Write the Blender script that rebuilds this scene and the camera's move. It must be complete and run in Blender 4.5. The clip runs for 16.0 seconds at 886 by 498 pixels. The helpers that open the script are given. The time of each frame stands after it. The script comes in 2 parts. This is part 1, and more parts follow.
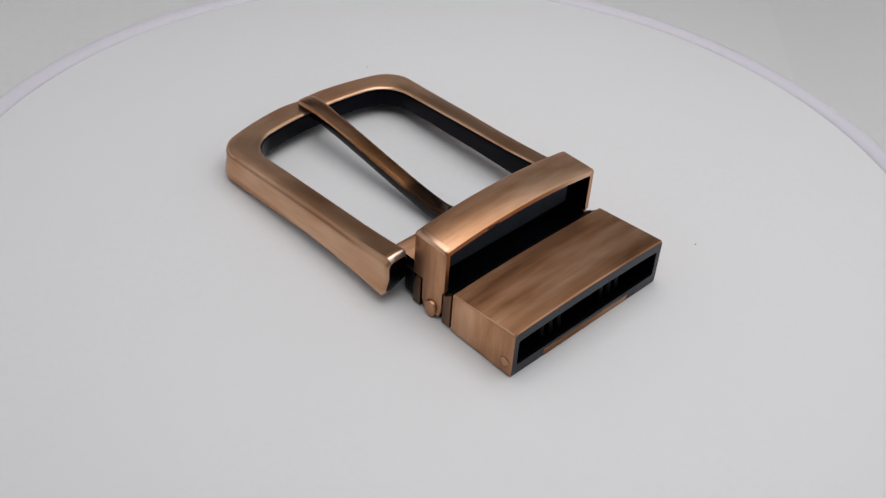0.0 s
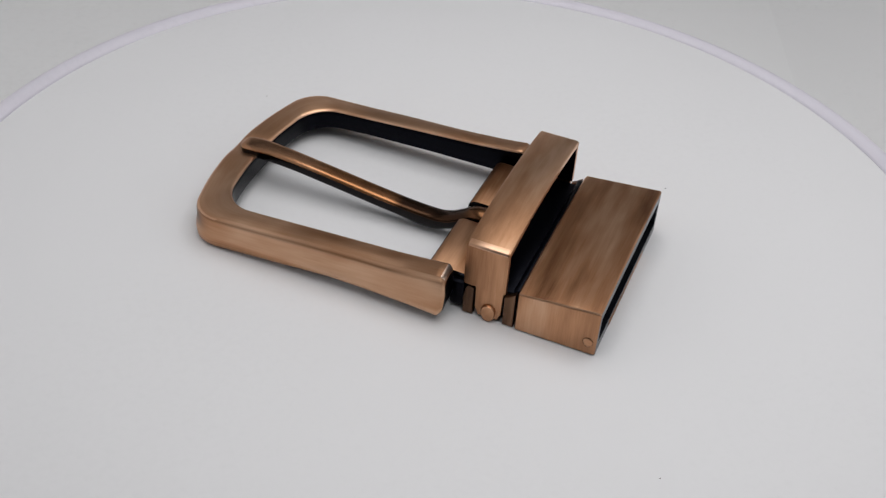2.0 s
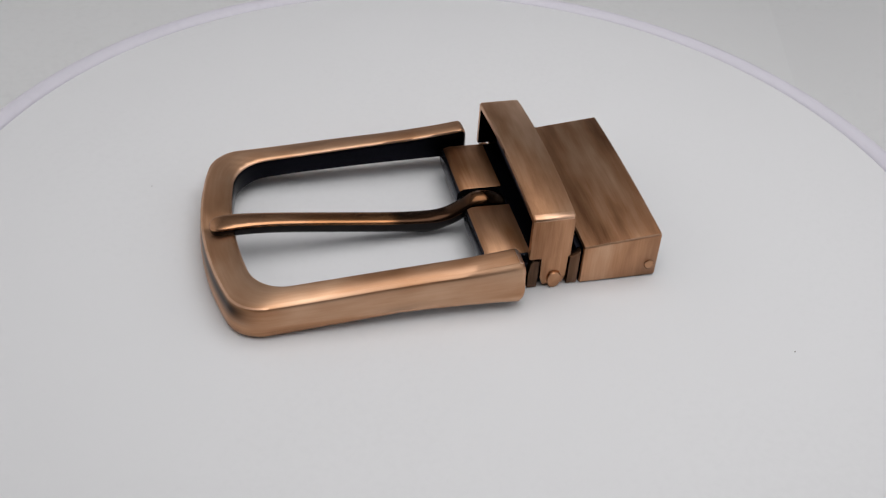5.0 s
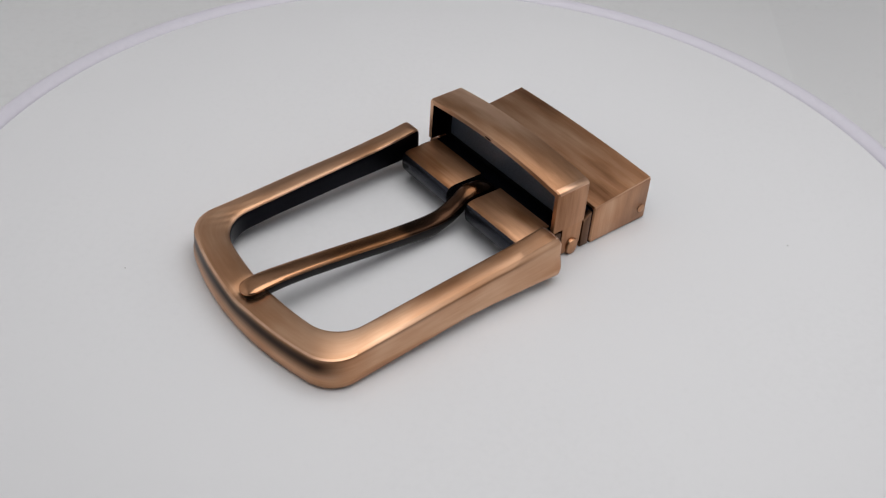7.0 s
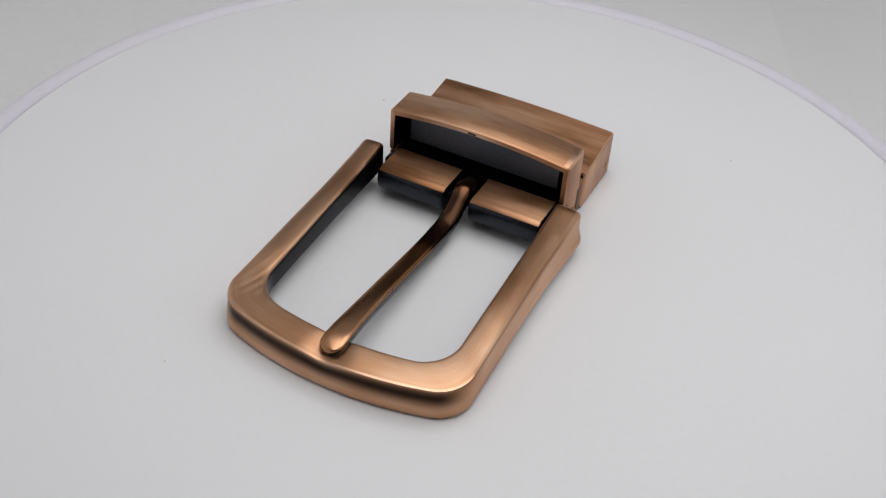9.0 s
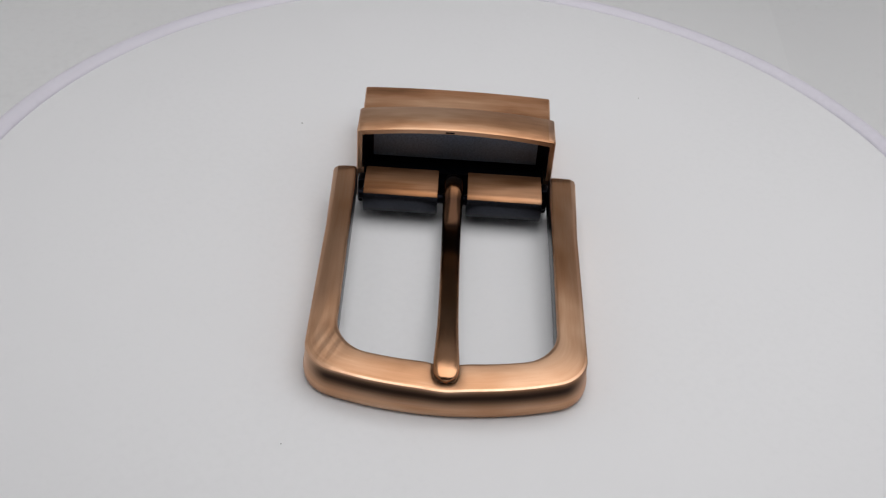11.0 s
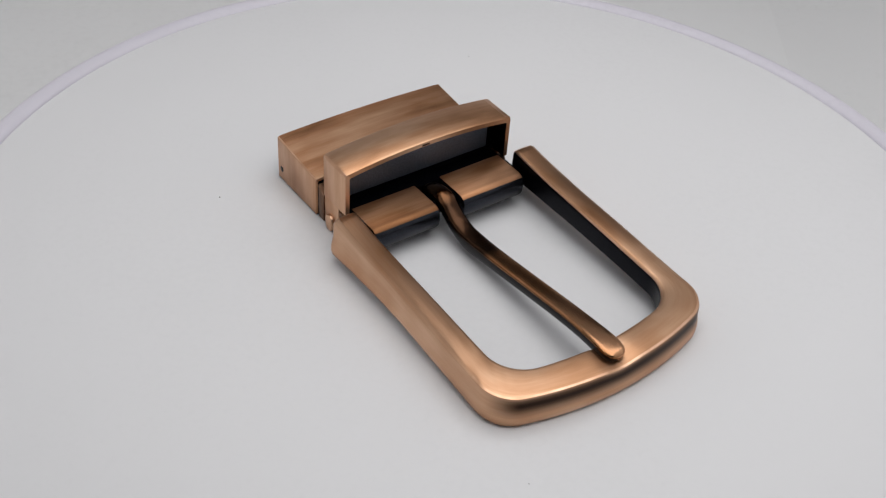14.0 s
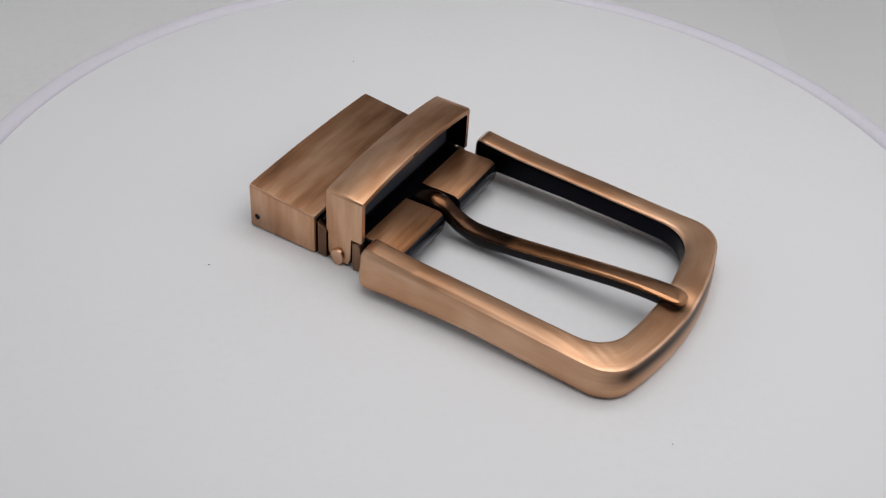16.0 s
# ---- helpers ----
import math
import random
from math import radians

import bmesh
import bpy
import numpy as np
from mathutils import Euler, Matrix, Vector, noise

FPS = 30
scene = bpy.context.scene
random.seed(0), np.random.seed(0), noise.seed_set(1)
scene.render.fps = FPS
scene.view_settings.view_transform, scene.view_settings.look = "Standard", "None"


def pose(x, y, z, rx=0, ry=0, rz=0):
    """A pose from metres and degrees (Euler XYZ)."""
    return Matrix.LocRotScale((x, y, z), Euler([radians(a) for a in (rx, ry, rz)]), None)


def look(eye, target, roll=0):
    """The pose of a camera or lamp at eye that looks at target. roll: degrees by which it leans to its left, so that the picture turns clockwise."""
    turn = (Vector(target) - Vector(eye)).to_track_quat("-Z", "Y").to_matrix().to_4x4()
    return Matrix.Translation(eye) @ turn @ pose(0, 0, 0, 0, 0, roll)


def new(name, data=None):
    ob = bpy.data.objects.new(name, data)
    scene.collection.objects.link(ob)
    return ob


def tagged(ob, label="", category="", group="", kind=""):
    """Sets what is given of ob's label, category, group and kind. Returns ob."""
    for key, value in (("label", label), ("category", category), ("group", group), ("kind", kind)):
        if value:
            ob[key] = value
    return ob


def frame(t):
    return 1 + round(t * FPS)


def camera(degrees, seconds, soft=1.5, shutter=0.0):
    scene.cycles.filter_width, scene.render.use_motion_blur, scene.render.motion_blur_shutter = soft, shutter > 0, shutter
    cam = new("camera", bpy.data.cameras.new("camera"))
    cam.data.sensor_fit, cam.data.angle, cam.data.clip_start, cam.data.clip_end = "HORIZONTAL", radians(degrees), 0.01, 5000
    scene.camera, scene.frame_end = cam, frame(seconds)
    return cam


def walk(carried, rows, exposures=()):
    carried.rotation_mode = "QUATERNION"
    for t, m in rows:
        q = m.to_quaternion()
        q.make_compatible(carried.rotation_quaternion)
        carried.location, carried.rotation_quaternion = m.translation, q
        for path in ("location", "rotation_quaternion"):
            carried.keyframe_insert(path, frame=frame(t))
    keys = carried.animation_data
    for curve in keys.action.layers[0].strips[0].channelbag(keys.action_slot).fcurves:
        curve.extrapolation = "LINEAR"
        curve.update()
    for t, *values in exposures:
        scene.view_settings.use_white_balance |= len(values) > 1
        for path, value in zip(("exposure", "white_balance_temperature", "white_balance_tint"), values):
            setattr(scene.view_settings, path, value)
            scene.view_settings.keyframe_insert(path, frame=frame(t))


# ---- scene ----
cam = camera(41.19, 16.0, soft=1.3)
EYE = pose(0.0, -0.18255, 0.14990, 49.772, -3.171, 3.281)
walk(cam, [(0.0, EYE), (16.0, EYE)], exposures=[(0.0, 0.0), (16.0, 0.0)])

MM = 0.001

# ---------------------------------------------------------------- light
world = bpy.data.worlds.new("room_light")
scene.world = world
world.use_nodes = True
world.node_tree.nodes["Background"].inputs["Color"].default_value = (0.9, 0.95, 1.0, 1)
world.node_tree.nodes["Background"].inputs["Strength"].default_value = 0.12


def area_lamp(name, at, target, wide, deep, watts, colour):
    data = bpy.data.lights.new(name, "AREA")
    data.shape, data.size, data.size_y, data.energy, data.color = "RECTANGLE", wide, deep, watts, colour
    ob = new(name, data)
    ob.matrix_world = look(at, target)
    return ob


area_lamp("led_panel_light", (0.036, -0.008, 0.285), (0.015, -0.005, 0.0), 0.31, 0.25, 0.51, (1.0, 0.99, 0.985))


# ---------------------------------------------------------------- materials
def material(name):
    m = bpy.data.materials.new(name)
    m.use_nodes = True
    t = m.node_tree
    return m, t, t.nodes["Principled BSDF"]


def node(t, kind, **values):
    n = t.nodes.new(kind)
    for k, v in values.items():
        n.inputs[k].default_value = v
    return n


def ramp(t, source, stops):
    n = t.nodes.new("ShaderNodeValToRGB")
    els = n.color_ramp.elements
    while len(els) < len(stops):
        els.new(0.5)
    for e, (p, c) in zip(els, stops):
        e.position, e.color = p, (*c, 1)
    t.links.new(source, n.inputs["Fac"])
    return n


def brushed_copper(name, stretch, dark=(0.185, 0.077, 0.036), mid=(0.52, 0.278, 0.153), light=(0.75, 0.495, 0.335), rough=0.36, uv=False, patina=0.5, grain=0.55, bands=(), chatter=None):
    """Antique copper plate: fine brush lines, broad dark patina, worn light patches. stretch: noise frequency per axis, per metre."""
    m, t, b = material(name)
    co = t.nodes.new("ShaderNodeTexCoord")
    src = co.outputs["UV" if uv else "Object"]

    def streak(scale, detail):
        mp = node(t, "ShaderNodeMapping", Scale=tuple(s * scale for s in stretch))
        t.links.new(src, mp.inputs["Vector"])
        n = node(t, "ShaderNodeTexNoise", Scale=1.0, Detail=detail, Roughness=0.65)
        t.links.new(mp.outputs["Vector"], n.inputs["Vector"])
        return n.outputs["Fac"]

    fine, broad = streak(1.0, 5.0), streak(0.16, 1.5)
    drawn_out = node(t, "ShaderNodeMapping", Scale=tuple(110.0 if s > 1000 else 30.0 for s in stretch))
    t.links.new(src, drawn_out.inputs["Vector"])
    cloud = node(t, "ShaderNodeTexNoise", Scale=1.0, Detail=3.0, Roughness=0.55)
    t.links.new(drawn_out.outputs["Vector"], cloud.inputs["Vector"])
    add = t.nodes.new("ShaderNodeMath")
    add.operation = "MULTIPLY_ADD"
    t.links.new(broad, add.inputs[0])
    add.inputs[1].default_value = 0.2
    t.links.new(cloud.outputs["Fac"], add.inputs[2])
    add2 = t.nodes.new("ShaderNodeMath")
    add2.operation = "MULTIPLY_ADD"
    t.links.new(fine, add2.inputs[0])
    add2.inputs[1].default_value = 0.17
    t.links.new(add.outputs[0], add2.inputs[2])
    norm = t.nodes.new("ShaderNodeMapRange")
    t.links.new(add2.outputs[0], norm.inputs["Value"])
    norm.inputs["From Min"].default_value, norm.inputs["From Max"].default_value = 0.34 + 0.3 * (patina - 0.5), 0.92 + 0.3 * (patina - 0.5)
    c = ramp(t, norm.outputs["Result"], [(0.12, dark), (0.55, mid), (0.95, light)])
    tone = c.outputs["Color"]
    # residue left by polishing, in strips along the surface: centre and half width across, start and end along, colour, amount
    if bands:
        sep = t.nodes.new("ShaderNodeSeparateXYZ")
        t.links.new(co.outputs["UV"], sep.inputs[0])

    def strip(source, centre, inner, outer, top):
        off = t.nodes.new("ShaderNodeMath")
        off.operation = "SUBTRACT"
        t.links.new(source, off.inputs[0])
        off.inputs[1].default_value = centre
        far = t.nodes.new("ShaderNodeMath")
        far.operation = "ABSOLUTE"
        t.links.new(off.outputs[0], far.inputs[0])
        fall = node(t, "ShaderNodeMapRange")
        fall.interpolation_type = "SMOOTHSTEP"
        t.links.new(far.outputs[0], fall.inputs["Value"])
        fall.inputs["From Min"].default_value, fall.inputs["From Max"].default_value = inner, outer
        fall.inputs["To Min"].default_value, fall.inputs["To Max"].default_value = top, 0.0
        return fall.outputs["Result"]

    for centre, half, start, end, colour, amount in bands:
        reach = (end - start) / 2
        times = t.nodes.new("ShaderNodeMath")
        times.operation = "MULTIPLY"
        t.links.new(strip(sep.outputs["Y"], centre, 0.0, half, amount), times.inputs[0])
        t.links.new(strip(sep.outputs["X"], start + reach, reach * 0.7, reach, 1.0), times.inputs[1])
        mixc = t.nodes.new("ShaderNodeMixRGB")
        t.links.new(times.outputs[0], mixc.inputs["Fac"])
        t.links.new(tone, mixc.inputs["Color1"])
        mixc.inputs["Color2"].default_value = (*colour, 1)
        tone = mixc.outputs["Color"]
    t.links.new(tone, b.inputs["Base Color"])
    tan = t.nodes.new("ShaderNodeTangent")
    tan.direction_type = "UV_MAP"
    t.links.new(tan.outputs["Tangent"], b.inputs["Tangent"])
    b.inputs["Anisotropic"].default_value, b.inputs["Anisotropic Rotation"].default_value = grain, 0.25
    r = t.nodes.new("ShaderNodeMapRange")
    t.links.new(fine, r.inputs["Value"])
    r.inputs["To Min"].default_value, r.inputs["To Max"].default_value = rough - 0.04, rough + 0.10
    t.links.new(r.outputs["Result"], b.inputs["Roughness"])
    b.inputs["Metallic"].default_value = 1.0
    height = fine
    if chatter:
        # curved tool marks fading out from a spot: spot, reach, centre of the arcs
        spot, reach, hub = chatter
        away = t.nodes.new("ShaderNodeVectorMath")
        away.operation = "DISTANCE"
        t.links.new(co.outputs["Object"], away.inputs[0])
        away.inputs[1].default_value = spot
        fade = node(t, "ShaderNodeMapRange")
        fade.interpolation_type = "SMOOTHSTEP"
        t.links.new(away.outputs["Value"], fade.inputs["Value"])
        fade.inputs["From Min"].default_value, fade.inputs["From Max"].default_value = reach * 0.4, reach
        fade.inputs["To Min"].default_value, fade.inputs["To Max"].default_value = 1.9, 0.0
        mp = node(t, "ShaderNodeMapping", Location=tuple(-v for v in hub))
        t.links.new(co.outputs["Object"], mp.inputs["Vector"])
        wave = node(t, "ShaderNodeTexWave", Scale=170.0, Distortion=1.2, Detail=2.0)
        wave.wave_type, wave.rings_direction = "RINGS", "Z"
        t.links.new(mp.outputs["Vector"], wave.inputs["Vector"])
        mark = t.nodes.new("ShaderNodeMath")
        mark.operation = "MULTIPLY_ADD"
        t.links.new(wave.outputs["Fac"], mark.inputs[0])
        t.links.new(fade.outputs["Result"], mark.inputs[1])
        t.links.new(fine, mark.inputs[2])
        height = mark.outputs[0]
    bump = node(t, "ShaderNodeBump", Strength=0.25, Distance=0.00006)
    t.links.new(height, bump.inputs["Height"])
    t.links.new(bump.outputs["Normal"], b.inputs["Normal"])
    return m


def blackened(name, colour=(0.0050, 0.0052, 0.0082), rough=0.3, relief=0.3):
    m, t, b = material(name)
    n = node(t, "ShaderNodeTexNoise", Scale=2500.0, Detail=5.0, Roughness=0.6)
    co = t.nodes.new("ShaderNodeTexCoord")
    t.links.new(co.outputs["Object"], n.inputs["Vector"])
    c = ramp(t, n.outputs["Fac"], [(0.35, tuple(v * 0.8 for v in colour)), (0.7, tuple(v * 1.25 for v in colour))])
    t.links.new(c.outputs["Color"], b.inputs["Base Color"])
    b.inputs["Metallic"].default_value, b.inputs["Roughness"].default_value = 0.85, rough
    b.inputs["Specular IOR Level"].default_value = 0.15
    bump = node(t, "ShaderNodeBump", Strength=relief, Distance=0.00008)
    t.links.new(n.outputs["Fac"], bump.inputs["Height"])
    t.links.new(bump.outputs["Normal"], b.inputs["Normal"])
    return m


def matte(name, colour, rough=0.6, grain=700.0, spread=0.03, bump_m=0.00003, specular=0.3):
    m, t, b = material(name)
    co = t.nodes.new("ShaderNodeTexCoord")
    n = node(t, "ShaderNodeTexNoise", Scale=grain, Detail=4.0)
    w = node(t, "ShaderNodeTexNoise", Scale=14.0, Detail=3.0)
    for k in (n, w):
        t.links.new(co.outputs["Object"], k.inputs["Vector"])
    mix = t.nodes.new("ShaderNodeMath")
    t.links.new(n.outputs["Fac"], mix.inputs[0])
    t.links.new(w.outputs["Fac"], mix.inputs[1])
    c = ramp(t, mix.outputs[0], [(0.6, tuple(v * (1 - spread) for v in colour)), (1.0, tuple(min(1, v * (1 + spread)) for v in colour))])
    t.links.new(c.outputs["Color"], b.inputs["Base Color"])
    b.inputs["Roughness"].default_value = rough
    b.inputs["Specular IOR Level"].default_value = specular
    bump = node(t, "ShaderNodeBump", Strength=0.2, Distance=bump_m)
    t.links.new(n.outputs["Fac"], bump.inputs["Height"])
    t.links.new(bump.outputs["Normal"], b.inputs["Normal"])
    return m


SOOT, UMBER = (0.030, 0.017, 0.012), (0.13, 0.05, 0.018)
COPPER_Y = brushed_copper("copper_brushed_across", (4200, 150, 4200), grain=0.4, patina=0.31)
COPPER_PLATE = brushed_copper("copper_brushed_dark", (2600, 130, 2600), dark=(0.075, 0.032, 0.013), mid=(0.31, 0.145, 0.068), light=(0.60, 0.34, 0.20), rough=0.42, grain=0.4)
COPPER_CLAMP = brushed_copper("copper_brushed_aged", (4200, 150, 4200), dark=(0.105, 0.042, 0.020), mid=(0.46, 0.230, 0.120), light=(0.72, 0.455, 0.295), grain=0.5, patina=0.40)
COPPER_Z = brushed_copper("copper_brushed_upright", (3600, 3600, 170))
COPPER_UV = brushed_copper("copper_brushed_along", (140, 3600, 1), uv=True, patina=0.3, bands=((0.0086, 0.0017, 0.045, 0.095, SOOT, 1.0), (0.0074, 0.0009, 0.004, 0.054, UMBER, 0.6), (0.0045, 0.0048, -0.020, 0.036, UMBER, 0.42), (0.0045, 0.0048, 0.098, 0.160, UMBER, 0.5)), chatter=((0.0712, -0.0215, 0.008), 0.010, (0.062, -0.055, 0.0)))
COPPER_TONGUE = brushed_copper("copper_tongue", (120, 2000, 1), uv=True, dark=(0.06, 0.026, 0.011), mid=(0.38, 0.175, 0.078), light=(0.62, 0.35, 0.21), rough=0.18, patina=0.5, bands=((0.005, 0.1, 0.0065, 0.0265, SOOT, 0.9), (0.005, 0.1, -0.012, 0.012, SOOT, 0.5)))
# worn edges, with their bright highlight lines also put into the colour
COPPER_EDGE = brushed_copper("copper_worn_edge_highlight", (1500, 1500, 1500), dark=(0.44, 0.235, 0.13), mid=(0.65, 0.385, 0.245), light=(0.79, 0.53, 0.38), rough=0.3, grain=0.2)
# highlight on one arm end, painted as a paler copper
COPPER_GLINT = brushed_copper("copper_painted_glint", (1500, 1500, 1500), dark=(0.50, 0.34, 0.24), mid=(0.75, 0.56, 0.44), light=(0.86, 0.72, 0.62), rough=0.3, grain=0.0)
COPPER_LUG = brushed_copper("copper_lug", (3600, 3600, 170), dark=(0.03, 0.02, 0.016), mid=(0.16, 0.09, 0.055), light=(0.36, 0.21, 0.135), rough=0.32)
COPPER_PIN = brushed_copper("copper_rivet", (900, 900, 900), rough=0.3, patina=0.5)
BLACK = blackened("blackened_metal")
GLOSS_BLACK = blackened("glossy_blackened_metal", (0.016, 0.014, 0.014), 0.14, 0.1)
WEB_METAL = blackened("web_polished_metal", (0.14, 0.18, 0.245), 0.45, 0.0)
GUNMETAL = blackened("dark_polished_metal", (0.036, 0.038, 0.047), 0.27, 0.01)
DISC_WHITE = matte("turntable_white", (0.80, 0.80, 0.815), rough=0.5, spread=0.012, bump_m=0.000004)
RIM_LILAC = matte("rim_lilac_plastic", (0.72, 0.695, 0.77), rough=0.35, specular=0.5)
FABRIC = matte("light_box_white", (0.90, 0.90, 0.905), rough=0.8, grain=400.0, spread=0.02, bump_m=0.00001)
FABRIC_GREY = matte("light_box_side", (0.88, 0.88, 0.885), rough=0.8, grain=400.0, spread=0.02, bump_m=0.00001)
ROOM = matte("room_grey", (0.30, 0.30, 0.31), rough=0.9, grain=60.0, spread=0.06)
TOP_GREY = matte("light_box_top", (0.72, 0.72, 0.725), rough=0.8, grain=400.0, spread=0.03, bump_m=0.00001)
DUST = matte("dust_dark", (0.12, 0.11, 0.10), rough=0.9)


# ---------------------------------------------------------------- mesh helpers (millimetres in, metres out)
RISE = 0.85  # the buckle's feet stay on the disc and all above them stands higher by this


def raised(bm):
    for v in bm.verts:
        v.co.z += RISE * min(1.0, max(0.0, (v.co.z - 0.2) / 1.3))
    return bm


def part(name, bm, mats, parent=None, label="", smooth=True):
    for v in bm.verts:
        v.co *= MM
    bmesh.ops.recalc_face_normals(bm, faces=bm.faces)
    if not bm.loops.layers.uv:
        uv = bm.loops.layers.uv.new("uv")
        for f in bm.faces:
            f.normal_update()
            for loop in f.loops:
                x, y, z = loop.vert.co
                loop[uv].uv = (z, x) if abs(f.normal.y) > 0.7 else (y, x + z)
    me = bpy.data.meshes.new(name)
    bm.to_mesh(me)
    bm.free()
    for m in mats if isinstance(mats, (list, tuple)) else (mats,):
        me.materials.append(m)
    if smooth:
        me.set_sharp_from_angle(angle=radians(38))
        for p in me.polygons:
            p.use_smooth = True
    ob = new(name, me)
    ob.parent = parent
    if label:
        ob["label"] = label
    return ob


def bevel_edges(bm, width, segments=2, edges=None):
    bmesh.ops.bevel(bm, geom=edges or list(bm.edges), offset=width, segments=segments, profile=0.5, affect="EDGES", clamp_overlap=True)


def box(x0, x1, y0, y1, z0, z1, bevel=0.3, segments=2):
    bm = bmesh.new()
    bmesh.ops.create_cube(bm, size=1.0, matrix=Matrix.Translation(((x0 + x1) / 2, (y0 + y1) / 2, (z0 + z1) / 2)) @ Matrix.Diagonal((x1 - x0, y1 - y0, z1 - z0, 1)))
    if bevel:
        bevel_edges(bm, bevel, segments)
    return bm


def prism(points, axis, a, b, bevel=0.2, segments=2):
    """A closed outline extruded from a to b along an axis: for x the outline is (y, z), for y it is (x, z), for z it is (x, y)."""
    bm = bmesh.new()

    def at(p, h):
        return {"x": (h, p[0], p[1]), "y": (p[0], h, p[1]), "z": (p[0], p[1], h)}[axis]

    lo = [bm.verts.new(at(p, a)) for p in points]
    hi = [bm.verts.new(at(p, b)) for p in points]
    caps = [bm.faces.new(lo), bm.faces.new(hi)]
    n = len(points)
    for i in range(n):
        bm.faces.new((lo[i], lo[(i + 1) % n], hi[(i + 1) % n], hi[i]))
    bmesh.ops.recalc_face_normals(bm, faces=bm.faces)
    if bevel:
        bevel_edges(bm, bevel, segments, list({e for f in caps for e in f.edges}))
    return bm


def rod(axis, x, y, z, radius, length, dome=0.25, sides=28):
    """A round pin that runs from (x, y, z) along +axis or -axis with a softly domed end."""
    bm = bmesh.new()
    way = -1 if axis[0] == "-" else 1
    rings = [(0, radius), (length - dome, radius), (length - dome * 0.35, radius * 0.9), (length, radius * 0.6)]
    loops = []
    for h, r in rings:
        loop = []
        for i in range(sides):
            a = 2 * math.pi * i / sides
            u, v = r * math.cos(a), r * math.sin(a)
            loop.append(bm.verts.new((x + u, y + way * h, z + v) if axis[-1] == "y" else (x + way * h, y + u, z + v) if axis[-1] == "x" else (x + u, y + v, z + way * h)))
        loops.append(loop)
    for a, b in zip(loops, loops[1:]):
        for i in range(sides):
            bm.faces.new((a[i], a[(i + 1) % sides], b[(i + 1) % sides], b[i]))
    bm.faces.new(loops[0])
    bm.faces.new(loops[-1])
    return bm


def lathe(profile, sides=256, closed=False):
    bm = bmesh.new()
    rings = []
    for r, z in profile:
        rings.append([bm.verts.new((0, 0, z))] if r == 0 else [bm.verts.new((r * math.cos(2 * math.pi * i / sides), r * math.sin(2 * math.pi * i / sides), z)) for i in range(sides)])
    if closed:
        rings.append(rings[0])
    for a, b in zip(rings, rings[1:]):
        for i in range(sides):
            j = (i + 1) % sides
            if len(a) == 1:
                bm.faces.new((a[0], b[i], b[j]))
            elif len(b) == 1:
                bm.faces.new((a[i], a[j], b[0]))
            else:
                bm.faces.new((a[i], a[j], b[j], b[i]))
    return bm


def catmull(points, steps):
    out = []
    p = [points[0], *points, points[-1]]
    for i in range(1, len(p) - 2):
        for k in range(steps):
            t = k / steps
            out.append(tuple(0.5 * (2 * b + (c - a) * t + (2 * a - 5 * b + 4 * c - d) * t * t + (3 * b - a - 3 * c + d) * t ** 3) for a, b, c, d in zip(p[i - 1], p[i], p[i + 1], p[i + 2])))
    out.append(points[-1])
    return out


def table(x, *pairs):
    """A straight-line table look-up."""
    return float(np.interp(x, [a for a, _ in pairs], [b for _, b in pairs]))


# ---------------------------------------------------------------- light box round the turntable
FLOOR = -60.0
X0, Y0, Y1, Z1 = -190.0, -320.0, 360.0, 300.0
BACK = 150.0  # the sheet ends here, out of view; open above to dim the copper's reflections


def sweep_sheet():
    """Floor that curves up into the back wall, one bent white sheet with thickness."""
    prof = [(Y0, FLOOR)] + [(Y1 - 90 + 90 * math.sin(a), FLOOR + 90 - 90 * math.cos(a)) for a in np.linspace(0, math.pi / 2, 14)] + [(Y1, BACK)]
    outline = prof + [(Y1 + 5, BACK)] + [(Y1 + 5, FLOOR - 5), (Y0, FLOOR - 5)]
    return prism(outline, "x", X0, 112.0, 0)


tagged(part("floor", sweep_sheet(), FABRIC), "white seamless sheet floor curving up behind the turntable", "floor", kind="structure")
cove = [(112 + 70 * math.sin(a), FLOOR + 70 - 70 * math.cos(a)) for a in np.linspace(0, math.pi / 2, 16)]
tagged(part("wall_east", prism([(x, z) for x, z in cove] + [(182, Z1 - 4), (187, Z1 - 4), (187, FLOOR - 5), (112, FLOOR - 5)], "y", Y0, Y1, 0), FABRIC_GREY), "pale grey fabric side of the light box curving up", "wall", kind="structure")
tagged(part("wall_west", box(X0 - 5, X0 - 0.5, Y0, Y1, FLOOR - 5, Z1 - 4, 0), FABRIC, smooth=False), "white fabric side wall of the light box", "wall", kind="structure")
# unseen top and room walls; their grey dims what the copper reflects
tagged(part("ceiling", box(X0 - 5, 190, Y0, Y1 + 5, Z1, Z1 + 5, 0), TOP_GREY, smooth=False), "unseen pale grey top of the light box", "ceiling", kind="structure")
tagged(part("wall_north", box(-600, 600, 900, 910, -65, 700, 0), ROOM, smooth=False), "unseen plain grey room wall beyond the light box", "wall", kind="structure")
tagged(part("wall_south", box(-600, 600, -660, -650, -65, 700, 0), ROOM, smooth=False), "unseen plain grey room wall beyond the open front", "wall", kind="structure")


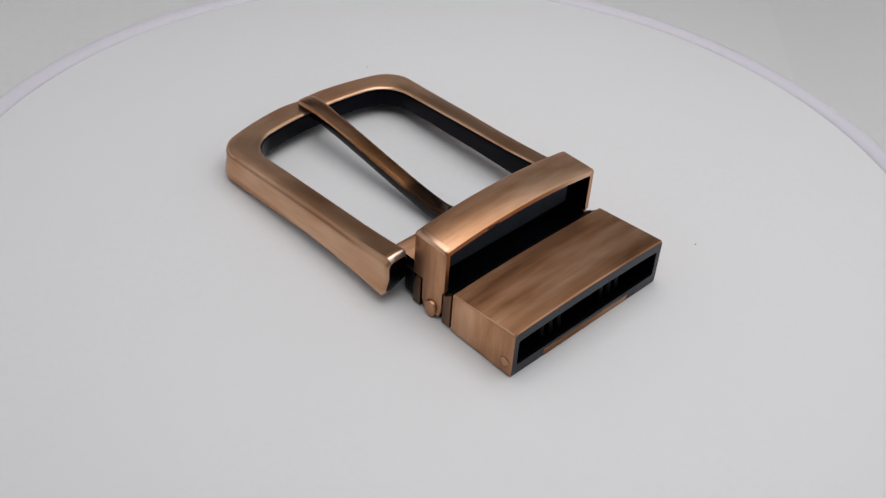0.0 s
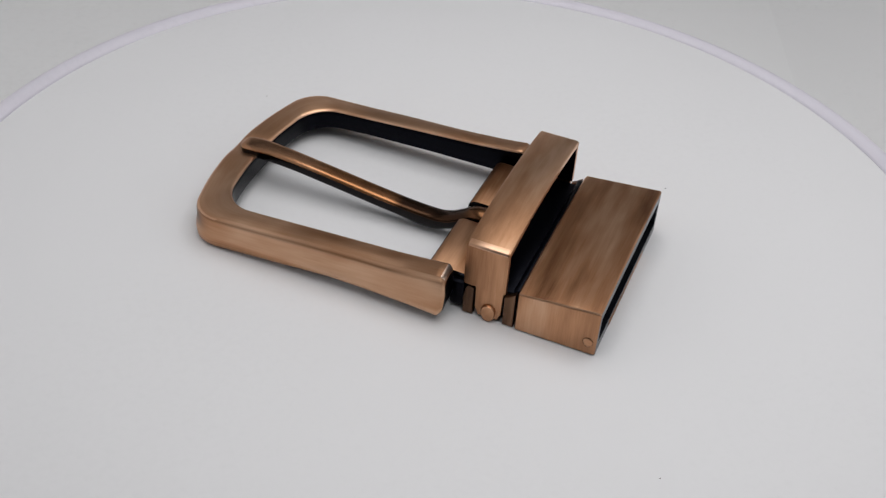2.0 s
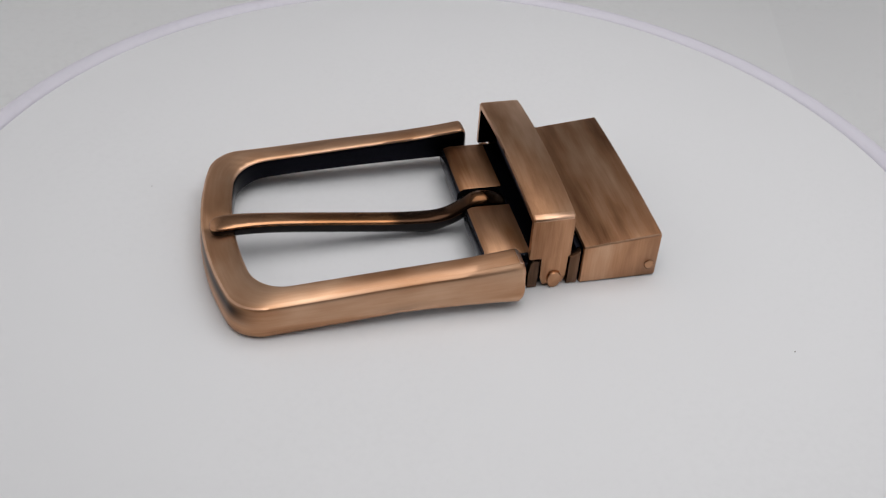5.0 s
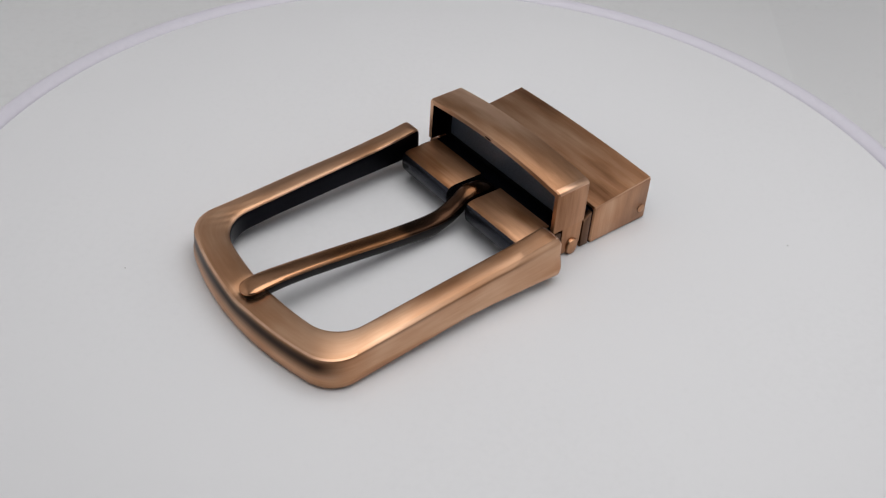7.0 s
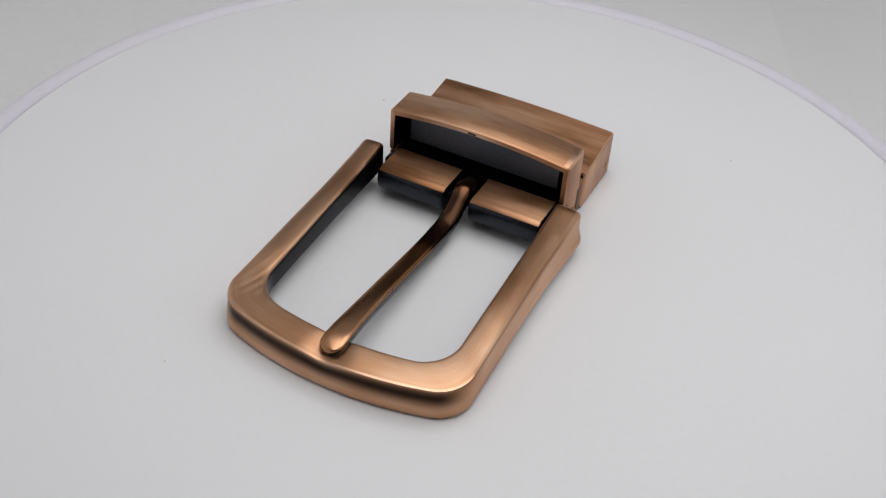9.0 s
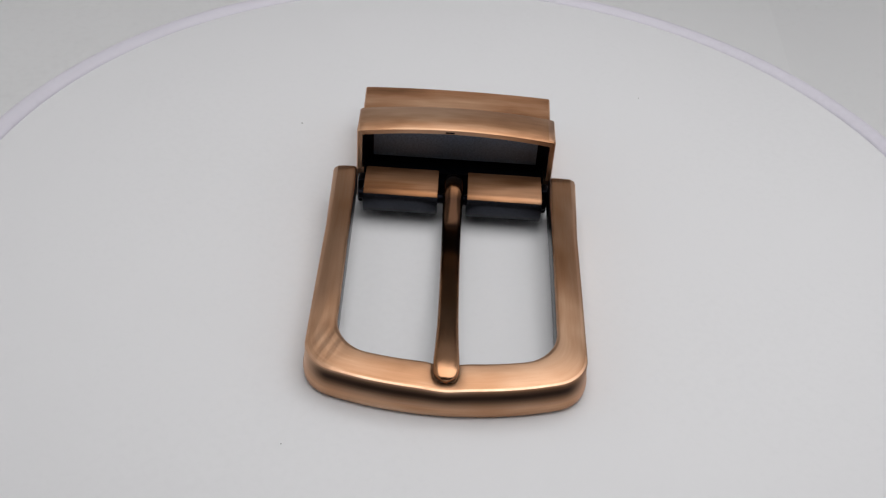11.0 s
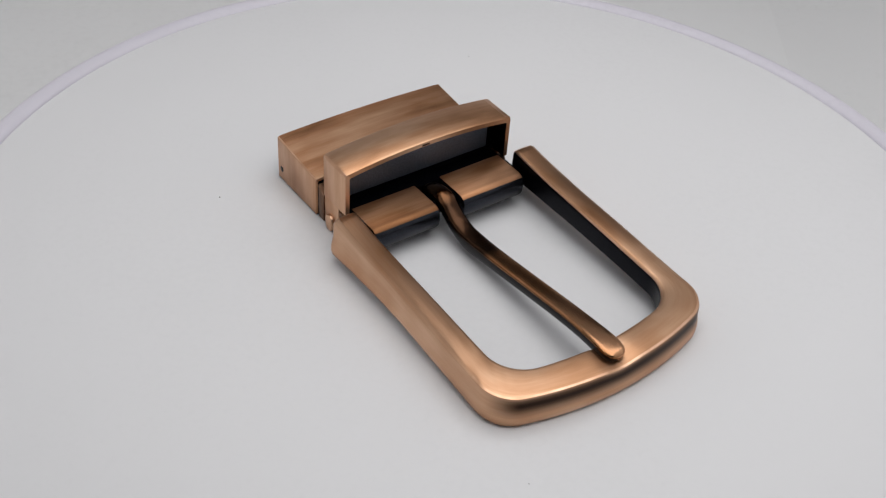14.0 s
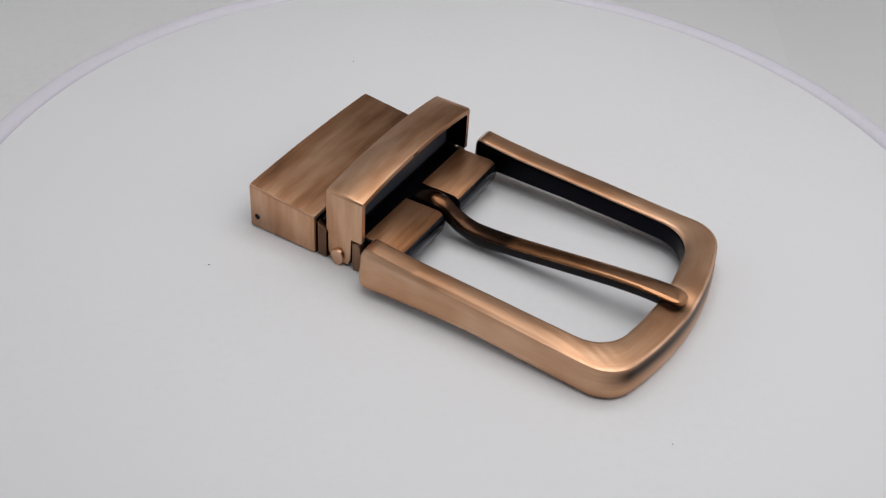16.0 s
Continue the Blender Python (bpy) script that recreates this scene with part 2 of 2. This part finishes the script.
# ---------------------------------------------------------------- turntable
def turntable():
    t = new("turntable")
    tagged(t, "round white rotating display turntable with a pale lilac rim", "turntable")
    part("disc", lathe([(0, 0), (60, 0), (101.8, 0), (102.1, -0.1), (102.2, -0.5), (102.2, -3.95), (0, -4.0)]), DISC_WHITE, t, "smooth white disc top")
    lip = [(r + 1.85, z) for r, z in ((100.9, -3.6), (100.9, -1.0), (101.05, -0.55), (101.5, -0.15), (102.3, 0.3), (103.2, 0.55), (104.1, 0.45), (105.0, 0.0), (105.6, -0.8), (105.8, -2.0), (105.8, -3.6))]
    part("rim", lathe(lip, closed=True), RIM_LILAC, t, "pale lilac rounded plastic rim")
    part("base", lathe([(0, -4.2), (96, -4.2), (98, -6), (98, FLOOR + 2), (97, FLOOR + 0.1), (0, FLOOR + 0.1)]), DISC_WHITE, t, "white drum base")
    for x, y, r in ((51.5, 1.7, 0.14), (12.4, -67.5, 0.12), (-20.9, 59.3, 0.1)):
        part("dust_speck", lathe([(r, 0.0), (r * 0.7, 0.12), (0, 0.18)], 8), DUST, t, "tiny dark dust speck").location = (x * MM, y * MM, 0.00002)
    return t


# ---------------------------------------------------------------- buckle: x runs from the clamp's open end to the bow, y across, z up
SKEW = radians(0.55)  # the frame hangs slightly askew on its hinge


def frame_rings():
    # outer edge: corner radius 7, bow radius 66; inner edge: corner radius 7.5, bow radius 70
    inner, outer = [], []
    fo, fi = math.asin(17.6 / 59), math.asin(11.55 / 62.5)
    XO, XI = 85.35 - 66 + 59 * math.cos(fo), 78.7 - 70 + 62.5 * math.cos(fi)
    for s in np.linspace(0, 1, 30):
        outer.append((28.6 + (XO - 28.6) * s, table(s, (0, 25.3), (0.12, 25.0), (0.35, 24.6), (1, 24.6))))
        inner.append((28.6 + (XI - 28.6) * s, 19.15 - 0.1 * s))
    for s in np.linspace(0, 1, 18)[1:]:
        a, b = math.pi / 2 + (fo - math.pi / 2) * s, math.pi / 2 + (fi - math.pi / 2) * s
        outer.append((XO + 7 * math.cos(a), 17.6 + 7 * math.sin(a)))
        inner.append((XI + 7.5 * math.cos(b), 11.55 + 7.5 * math.sin(b)))
    for s in np.linspace(0, 1, 22)[1:]:
        outer.append((85.35 - 66 + 66 * math.cos(fo * (1 - s)), 66 * math.sin(fo * (1 - s))))
        inner.append((78.7 - 70 + 70 * math.cos(fi * (1 - s)), 70 * math.sin(fi * (1 - s))))
    outer += [(x, -y + table(x, (28, 0.75), (44, 0.45), (74, 0.0))) for x, y in outer[-2::-1]]  # one arm is slimmer at its end
    inner += [(x, -y) for x, y in inner[-2::-1]]
    return inner, outer


def frame_mesh():
    bm = bmesh.new()
    uv = bm.loops.layers.uv.new("uv")
    inner, outer = frame_rings()
    n = len(inner)
    rings, dist, run = [], [], 0.0
    for i in range(n):
        (xi, yi), (xo, yo) = inner[i], outer[i]
        if i:
            run += math.dist(((xi + xo) / 2, (yi + yo) / 2), ((inner[i - 1][0] + outer[i - 1][0]) / 2, (inner[i - 1][1] + outer[i - 1][1]) / 2))
        dist.append(run)
        xm = (xi + xo) / 2
        bow = min(1.0, max(0.0, (xm - 66) / 12))
        ridge_in = table(xm, (28, 0.17), (36, 0.12), (60, 0.08), (70, 0.07), (84, 0.06))
        zi = table(xm, (28, 9.5), (34, 8.9), (40, 8.4), (55, 7.7), (70, 6.9), (84, 6.2))
        zr = table(xm, (28, 9.1), (34, 8.4), (40, 8.0), (55, 7.3), (70, 6.3), (84, 5.7))
        zb = table(xm, (28, 1.1), (34, 1.2), (50, 1.3), (66, 0.6), (78, 0.1))
        zu = table(xm, (28, 3.1), (34, 3.0), (50, 3.0), (66, 2.6), (78, 1.9), (84, 1.6))
        dip = 0.9 * math.exp(-(((yi + yo) / 2 + 0.1) / 2.6) ** 2) if xm > 76 else 0.0
        zi, zr = zi - dip, zr - 0.5 * dip
        dome = table(xm, (28, 0.12), (60, 0.1), (72, 0.05), (84, 0.0))
        rr = table(xm, (28, 0.35), (62, 0.35), (76, 0.0))  # the arms are rounder than the bow
        r = 1 - ridge_in
        sec = [(0.0, zu + 0.2), (0.0, zi - 1.2), (0.015, zi - 0.45), (0.06, zi - 0.12), (0.14, zi),
               (0.45, zi + (zr - zi) * 0.40 + dome), (0.72 * r + 0.1, zi + (zr - zi) * 0.72 + dome), (r - 0.07 - 0.13 * rr, zr + 0.02 + 0.15 * rr), (r - 0.01 - 0.01 * rr, zr - 0.12 - 0.45 * rr), (r + (0.15 + 0.25 * rr) * (1 - r), zr - 0.6 - 0.8 * rr),
               (r + 0.25 * (1 - r), 0.55 * zr), (1 - 0.12 * (1 - r), 0.3 * zr), (1.0, zb + 0.9), (0.985, zb + 0.35), (0.93, zb + 0.05), (0.75, zb), (0.3, zb + 0.7 * (zu - zb)), (0.05, zu)]
        rings.append([((xi + (xo - xi) * a), (yi + (yo - yi) * a), z) for a, z in sec])

    def squeezed(ring, shift, k):
        c = [sum(p[j] for p in ring) / len(ring) for j in range(3)]
        return [(p[0] + shift, c[1] + (p[1] - c[1]) * k, c[2] + (p[2] - c[2]) * k) for p in ring]

    ends = ((-1.0, 0.76), (-0.72, 0.9), (-0.3, 0.975))
    rings = [squeezed(rings[0], *e) for e in ends] + rings + [squeezed(rings[-1], *e) for e in ends[::-1]]
    # the arm ends bulge at mid height and draw back at top and foot
    tip = min(p[0] for p in rings[0])

    def drawn(x, y, z):
        near = max(0.0, 1 - (x - tip) / 4.5)
        return x + near * near * 0.8 * min(1.1, abs((z - 5.2) / 5.0) ** 3), y, z

    rings = [[drawn(*p) for p in ring] for ring in rings]
    dist = [-0.7, -0.5, -0.2] + dist + [run + 0.2, run + 0.5, run + 0.7]
    rings = [[(30 + (x - 30) * (0.9905 + 0.00022 * y), y, z) for x, y, z in ring] for ring in rings]
    c, s = math.cos(SKEW), math.sin(SKEW)
    rings = [[(30 + c * (x - 30) - s * y, s * (x - 30) + c * y - 0.15, z) for x, y, z in ring] for ring in rings]
    vs = [[bm.verts.new(p) for p in ring] for ring in rings]
    m = len(vs[0])
    for i in range(len(vs) - 1):
        for j in range(m):
            k = (j + 1) % m
            f = bm.faces.new((vs[i][j], vs[i][k], vs[i + 1][k], vs[i + 1][j]))
            # slot 3 paints that highlight on the first arm's tip, slot 2 the lighter edges
            f.material_index = 1 if j in (0, 1, 15, 16, 17) else 3 if i < 3 and 3 <= j <= 6 else 2 if j == 2 or (j == 7 and vs[i][j].co.x > 74) else 0
            for loop, (d, h) in zip(f.loops, ((dist[i], j), (dist[i], j + 1), (dist[i + 1], j + 1), (dist[i + 1], j))):
                loop[uv].uv = (d * MM, h * 0.0009)
    for cap in (vs[0], vs[-1]):
        bm.faces.new(cap).material_index = 1
    return bm


def tongue_mesh():
    bm = bmesh.new()
    uv = bm.loops.layers.uv.new("uv")
    # x, z, half width, half thickness
    spine = catmull([(24.4, 3.6, 2.1, 1.3), (26.0, 5.2, 2.1, 1.4), (28.6, 6.1, 2.15, 1.5), (31.2, 5.9, 2.15, 1.55), (33.6, 4.4, 2.1, 1.55), (36.5, 2.9, 2.05, 1.5), (40.5, 2.3, 2.0, 1.45),
                     (48.0, 2.9, 1.95, 1.4), (58.0, 4.2, 1.95, 1.35), (68.0, 5.5, 2.0, 1.3), (74.0, 6.1, 2.15, 1.25), (78.0, 6.3, 2.35, 1.2), (80.4, 6.25, 2.4, 1.15), (81.8, 6.2, 2.1, 1.0), (82.6, 6.1, 1.3, 0.75), (82.9, 6.05, 0.4, 0.3)], 6)
    sides = 16
    rings, dist, run = [], [], 0.0
    for i, (x, z, w, h) in enumerate(spine):
        a, b = spine[max(0, i - 1)], spine[min(len(spine) - 1, i + 1)]
        tx, tz = b[0] - a[0], b[1] - a[1]
        ln = math.hypot(tx, tz)
        nx, nz = -tz / ln, tx / ln
        blunt = table(x, (33, 0.85), (41, 0.38))  # round at the hinge, squarish along the blade
        y0 = 0.1 + 0.25 * (x - 24) / 60
        if i:
            run += math.dist((x, z), spine[i - 1][:2])
        dist.append(run)
        ring = []
        for k in range(sides):
            q = 2 * math.pi * (k + 0.5) / sides
            c, s = math.cos(q), math.sin(q)
            u, v = 0.94 * w * math.copysign(abs(c) ** blunt, c), h * math.copysign(abs(s) ** blunt, s)
            ring.append(bm.verts.new((x + nx * v, y0 + u, z + nz * v)))
        rings.append(ring)
    for i in range(len(rings) - 1):
        for k in range(sides):
            j = (k + 1) % sides
            f = bm.faces.new((rings[i][k], rings[i][j], rings[i + 1][j], rings[i + 1][k]))
            f.material_index = 0 if 0 <= k <= 6 else 1
            for loop, (d, g) in zip(f.loops, ((dist[i], k), (dist[i], k + 1), (dist[i + 1], k + 1), (dist[i + 1], k))):
                loop[uv].uv = (d * MM, g * 0.0007)
    bm.faces.new(rings[0])
    bm.faces.new(rings[-1])
    return bm


def arch(half, foot, shoulder, crown, r):
    """Upright sides with rounded shoulders and a bowed crown, from foot to foot."""
    pts = [(half, foot), (half, shoulder - r)]
    pts += [(half - r + r * math.cos(a), shoulder - r + r * math.sin(a)) for a in np.linspace(0.2, math.pi / 2 - 0.2, 4)]
    pts += [((half - r) * s, crown - (crown - shoulder) * s * s) for s in np.linspace(0.96, 0, 14)]
    return pts + [(-y, z) for y, z in pts[-2::-1]]


def keeper_mesh():
    """The arched strap keeper: a bent band, copper outside, dark inside."""
    out, ins = arch(19.75, 6.3, 15.85, 17.2, 0.6), arch(18.65, 6.3, 14.75, 16.1, 0.3)
    bm = bmesh.new()
    x0, x1, c = 17.4, 25.5, 0.34
    rows = [(x0 + c, out), (x1 - c, out), (x1, [((a + 5 * b) / 6, (e + 5 * d) / 6) for (a, e), (b, d) in zip(ins, out)]), (x1, ins), (x0, ins), (x0, [((a + 5 * b) / 6, (e + 5 * d) / 6) for (a, e), (b, d) in zip(ins, out)])]
    vs = [[bm.verts.new((x, y, z)) for y, z in prof] for x, prof in rows]
    for k in range(len(vs)):
        a, b = vs[k], vs[(k + 1) % len(vs)]
        for i in range(len(out) - 1):
            f = bm.faces.new((a[i], a[i + 1], b[i + 1], b[i]))
            side = abs(a[i].co.y - a[i + 1].co.y) < 0.4 and abs(a[i].co.y) > 17
            corner = 15.05 < (a[i].co.z + a[i + 1].co.z) / 2 < 15.95 and abs(a[i].co.y) > 18.5
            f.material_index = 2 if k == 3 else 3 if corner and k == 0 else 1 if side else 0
    for i in (0, len(out) - 1):
        bm.faces.new([row[i] for row in vs])
    return bm


def clamp_mesh():
    """Tapering hollow strap clamp, open at the end away from the frame."""
    bm = bmesh.new()

    def ring(x, half, lo, edge, crown, r):
        pts = [(half, lo + 0.25), (half, edge - r)]
        pts += [(half - r + r * math.cos(a), edge - r + r * math.sin(a)) for a in (0.5, 1.07)]
        pts += [((half - r) * s, crown - (crown - edge) * s * s) for s in (0.96, 0.8, 0.6, 0.4, 0.2, 0.0)]
        pts += [(-y, z) for y, z in pts[-2::-1]]
        pts += [(-half + 0.25, lo), (0, lo), (half - 0.25, lo)]
        return [bm.verts.new((x + 0.003 * y * (1 - x / 15), y, z)) for y, z in pts]

    rows = [ring(15.0, 19.6, 0.2, 7.65, 8.1, 0.5), ring(14.7, 19.95, 0.0, 8.0, 8.5, 0.5), ring(-0.3, 20.05, 0.0, 9.4, 9.9, 0.5), ring(-0.6, 19.85, 0.12, 9.2, 9.7, 0.5),
            ring(-0.6, 18.7, 1.5, 7.2, 7.6, 0.3), ring(-0.25, 18.55, 1.6, 7.05, 7.45, 0.3), ring(13.6, 18.4, 1.6, 6.3, 6.7, 0.3)]
    n = len(rows[0])
    for k in range(len(rows) - 1):
        for i in range(n):
            j = (i + 1) % n
            f = bm.faces.new((rows[k][i], rows[k][j], rows[k + 1][j], rows[k + 1][i]))
            # the hollow's inner faces and the underside are black
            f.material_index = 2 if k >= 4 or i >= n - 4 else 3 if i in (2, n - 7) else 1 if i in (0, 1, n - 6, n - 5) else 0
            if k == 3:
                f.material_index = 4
    bm.faces.new(rows[0]).material_index = 2
    bm.faces.new(rows[-1]).material_index = 2
    return bm


def hinge_plate(y0, y1):
    prof = [(24.8, 1.0), (24.8, 6.6), (32.0, 6.75), (32.7, 6.6), (33.3, 6.2), (33.75, 5.4), (33.9, 4.1), (33.6, 2.6), (32.8, 1.5), (31.4, 1.0)]
    bm = prism(prof, "y", y0, y1, 0.25, 2)
    # faces that point up take copper, all others the darker metal
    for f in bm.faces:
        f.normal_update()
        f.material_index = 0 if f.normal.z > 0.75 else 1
    return bm


def buckle():
    b = new("belt_buckle")
    tagged(b, "antique brushed copper reversible belt buckle lying on the white turntable", "belt buckle")
    part("bow_frame", raised(frame_mesh()), [COPPER_UV, BLACK, COPPER_EDGE, COPPER_GLINT], b, "brushed copper frame with blackened inner walls")
    part("prong", raised(tongue_mesh()), [COPPER_TONGUE, GLOSS_BLACK], b, "glossy dark copper prong resting on the frame")

    base = part("swivel_base", raised(box(15.3, 25.0, -18.3, 18.3, 0.4, 6.2, 0.3)), BLACK, b, "blackened metal swivel base")
    for y0, y1 in ((-17.8, -2.95), (2.85, 17.8)):
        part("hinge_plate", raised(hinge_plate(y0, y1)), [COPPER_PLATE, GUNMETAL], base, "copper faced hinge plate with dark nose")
    part("hinge_pin", raised(rod("y", 30.2, -18.9, 3.7, 1.0, 37.8)), BLACK, base)
    for s in (-1, 1):
        a, c = sorted((s * 17.5, s * 19.3))
        part("hinge_block", raised(box(25.4, 28.3, a, c, 0.5, 5.6, 0.5)), BLACK, base, "blackened hinge block")
        lug = [(23.35, 0.1), (25.3, 0.1), (25.45, 2.6), (25.1, 5.2), (24.4, 5.9), (23.35, 5.6)]
        part("side_lug", raised(prism(lug, "y", s * 18.2, s * 19.75, 0.25)), COPPER_LUG, base, "dark copper side lug")
        lug2 = [(15.35, 0.1), (17.45, 0.1), (17.45, 5.8), (16.6, 6.2), (15.35, 7.2)]
        part("side_lug", raised(prism(lug2, "y", s * 18.2, s * 19.75, 0.25)), COPPER_LUG, base, "dark copper side lug")
    part("back_rib", raised(box(15.0, 16.2, -18.6, 18.6, 0.4, 7.3, 0.3)), BLACK, base)

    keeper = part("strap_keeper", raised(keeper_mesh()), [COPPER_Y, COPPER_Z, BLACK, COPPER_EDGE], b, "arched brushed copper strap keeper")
    # added black filler stops light passing; its bare ends imitate the mirrored end walls
    part("light_stop", raised(prism(arch(18.9, 6.0, 15.05, 16.4, 0.3), "x", 21.3, 21.6, 0)), BLACK, keeper, "added black filler inside the keeper that stops light", smooth=False)
    for x0, x1 in ((20.9, 21.25), (21.65, 22.0)):
        part("web_plate", raised(prism(arch(16.6, 7.6, 15.55, 16.35, 0.3), "x", x0, x1, 0)), WEB_METAL, keeper, "dull blue-grey metal plate inside the keeper", smooth=False)
    for s in (-1, 1):
        tab = [(17.75, 6.6), (23.1, 6.6), (22.95, 1.4), (22.3, 0.4), (18.5, 0.4), (17.85, 1.4)]
        part("side_tab", raised(prism(tab, "y", s * 18.7, s * 19.66, 0.15)), COPPER_Z, keeper)
        part("rivet", raised(rod("y" if s > 0 else "-y", 20.2, s * 19.4, 1.4, 1.42, 1.0, 0.4)), COPPER_PIN, keeper, "round copper rivet head")

    part("rim_nick", raised(box(25.38, 25.53, -2.2, -0.4, 16.2, 16.6, 0.06)), BLACK, keeper, "dark nick in the rim")
    part("rim_nick", raised(box(17.36, 17.5, 6.6, 9.6, 15.9, 16.2, 0.06)), BLACK, keeper, "dark nick in the rim")

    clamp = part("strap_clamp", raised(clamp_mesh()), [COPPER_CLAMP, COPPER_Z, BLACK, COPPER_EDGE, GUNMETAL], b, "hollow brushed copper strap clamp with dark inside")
    part("flap", raised(box(-0.65, 11.0, -11.6, 11.6, 0.02, 1.1, 0.2)), COPPER_PLATE, clamp, "hinged copper bottom flap")
    for y in (-10.2, -8.0, -5.8, 5.8, 8.0, 10.2):
        tooth = [(1.2, 1.65), (3.4, 1.65), (2.6, 4.9), (1.7, 4.9)]
        part("tooth", raised(prism(tooth, "y", y - 0.55, y + 0.55, 0.1)), BLACK, clamp, "black gripping tooth")
    # black discs paint the shade of the gap and the hole
    part("pin_gap_shade", raised(rod("y", 1.0, 19.6, 2.1, 1.06, 0.47, 0.05)), BLACK, clamp, "black disc for the dark of the gap round the hinge pin")
    part("pin", raised(rod("y", 1.0, 19.7, 2.1, 0.92, 0.55, 0.15)), COPPER_PIN, clamp, "small copper hinge pin")
    part("pin_hole_shade", raised(rod("-y", 1.0, -19.6, 2.0, 0.7, 0.46, 0.05)), BLACK, clamp, "black disc for the dark of a pin hole")
    return b


TURNTABLE = turntable()
BUCKLE = buckle()

# ---------------------------------------------------------------- movement
# seconds, x, y, heading in degrees of the buckle
TURN = [
    (0.0, 0.02520, -0.02354, 136.51), (0.5, 0.02758, -0.02106, 142.42), (1.0, 0.02991, -0.01831, 148.33),
    (1.5, 0.03169, -0.01547, 154.23), (2.0, 0.03315, -0.01244, 160.14), (2.5, 0.03405, -0.00902, 166.07),
    (3.0, 0.03477, -0.00512, 172.03), (3.5, 0.03512, -0.00097, 178.06), (4.0, 0.03505, 0.00319, 184.19),
    (6.5, 0.02750, 0.02240, 215.34), (7.0, 0.02520, 0.02522, 221.50), (7.5, 0.02252, 0.02787, 227.59),
    (8.0, 0.01978, 0.03009, 233.66), (8.5, 0.01665, 0.03187, 239.77), (9.0, 0.01358, 0.03315, 245.96),
    (11.5, -0.00537, 0.03570, 277.46), (12.0, -0.00907, 0.03489, 283.71), (12.5, -0.01257, 0.03332, 289.89),
    (13.0, -0.01579, 0.03108, 296.02), (13.5, -0.01869, 0.02897, 302.10), (14.0, -0.02146, 0.02647, 308.15),
    (14.5, -0.02407, 0.02373, 314.17), (15.0, -0.02654, 0.02084, 320.17), (15.5, -0.02848, 0.01789, 326.15),
    (16.0, -0.03039, 0.01526, 332.12),
]


# the disc runs off centre and wavers a little on its bearing: metres at 0, 4, 8, 12 and 16 s
DRIFT_X = (0.0001, 0.0008, -0.0006, 0.0, 0.0003)
DRIFT_Y = (0.0006, -0.0019, 0.0009, 0.001, -0.0004)


def drift(t, values):
    k = min(3, int(t // 4))
    s = t / 4 - k
    s = s * s * (3 - 2 * s)
    return values[k] * (1 - s) + values[k + 1] * s


def motions():
    walk(BUCKLE, [(t, pose(x, y, 0.00005, 0, 0, a)) for t, x, y, a in TURN])
    rows = []
    for t, x, y, a in TURN:
        q = radians(a - 136.3)
        rows.append((t, pose(-0.0028 * math.cos(q) + drift(t, DRIFT_X), 0.0003 - 0.0028 * math.sin(q) + drift(t, DRIFT_Y), 0, 0, 0, a - 136.3)))
    walk(TURNTABLE, rows)


motions()
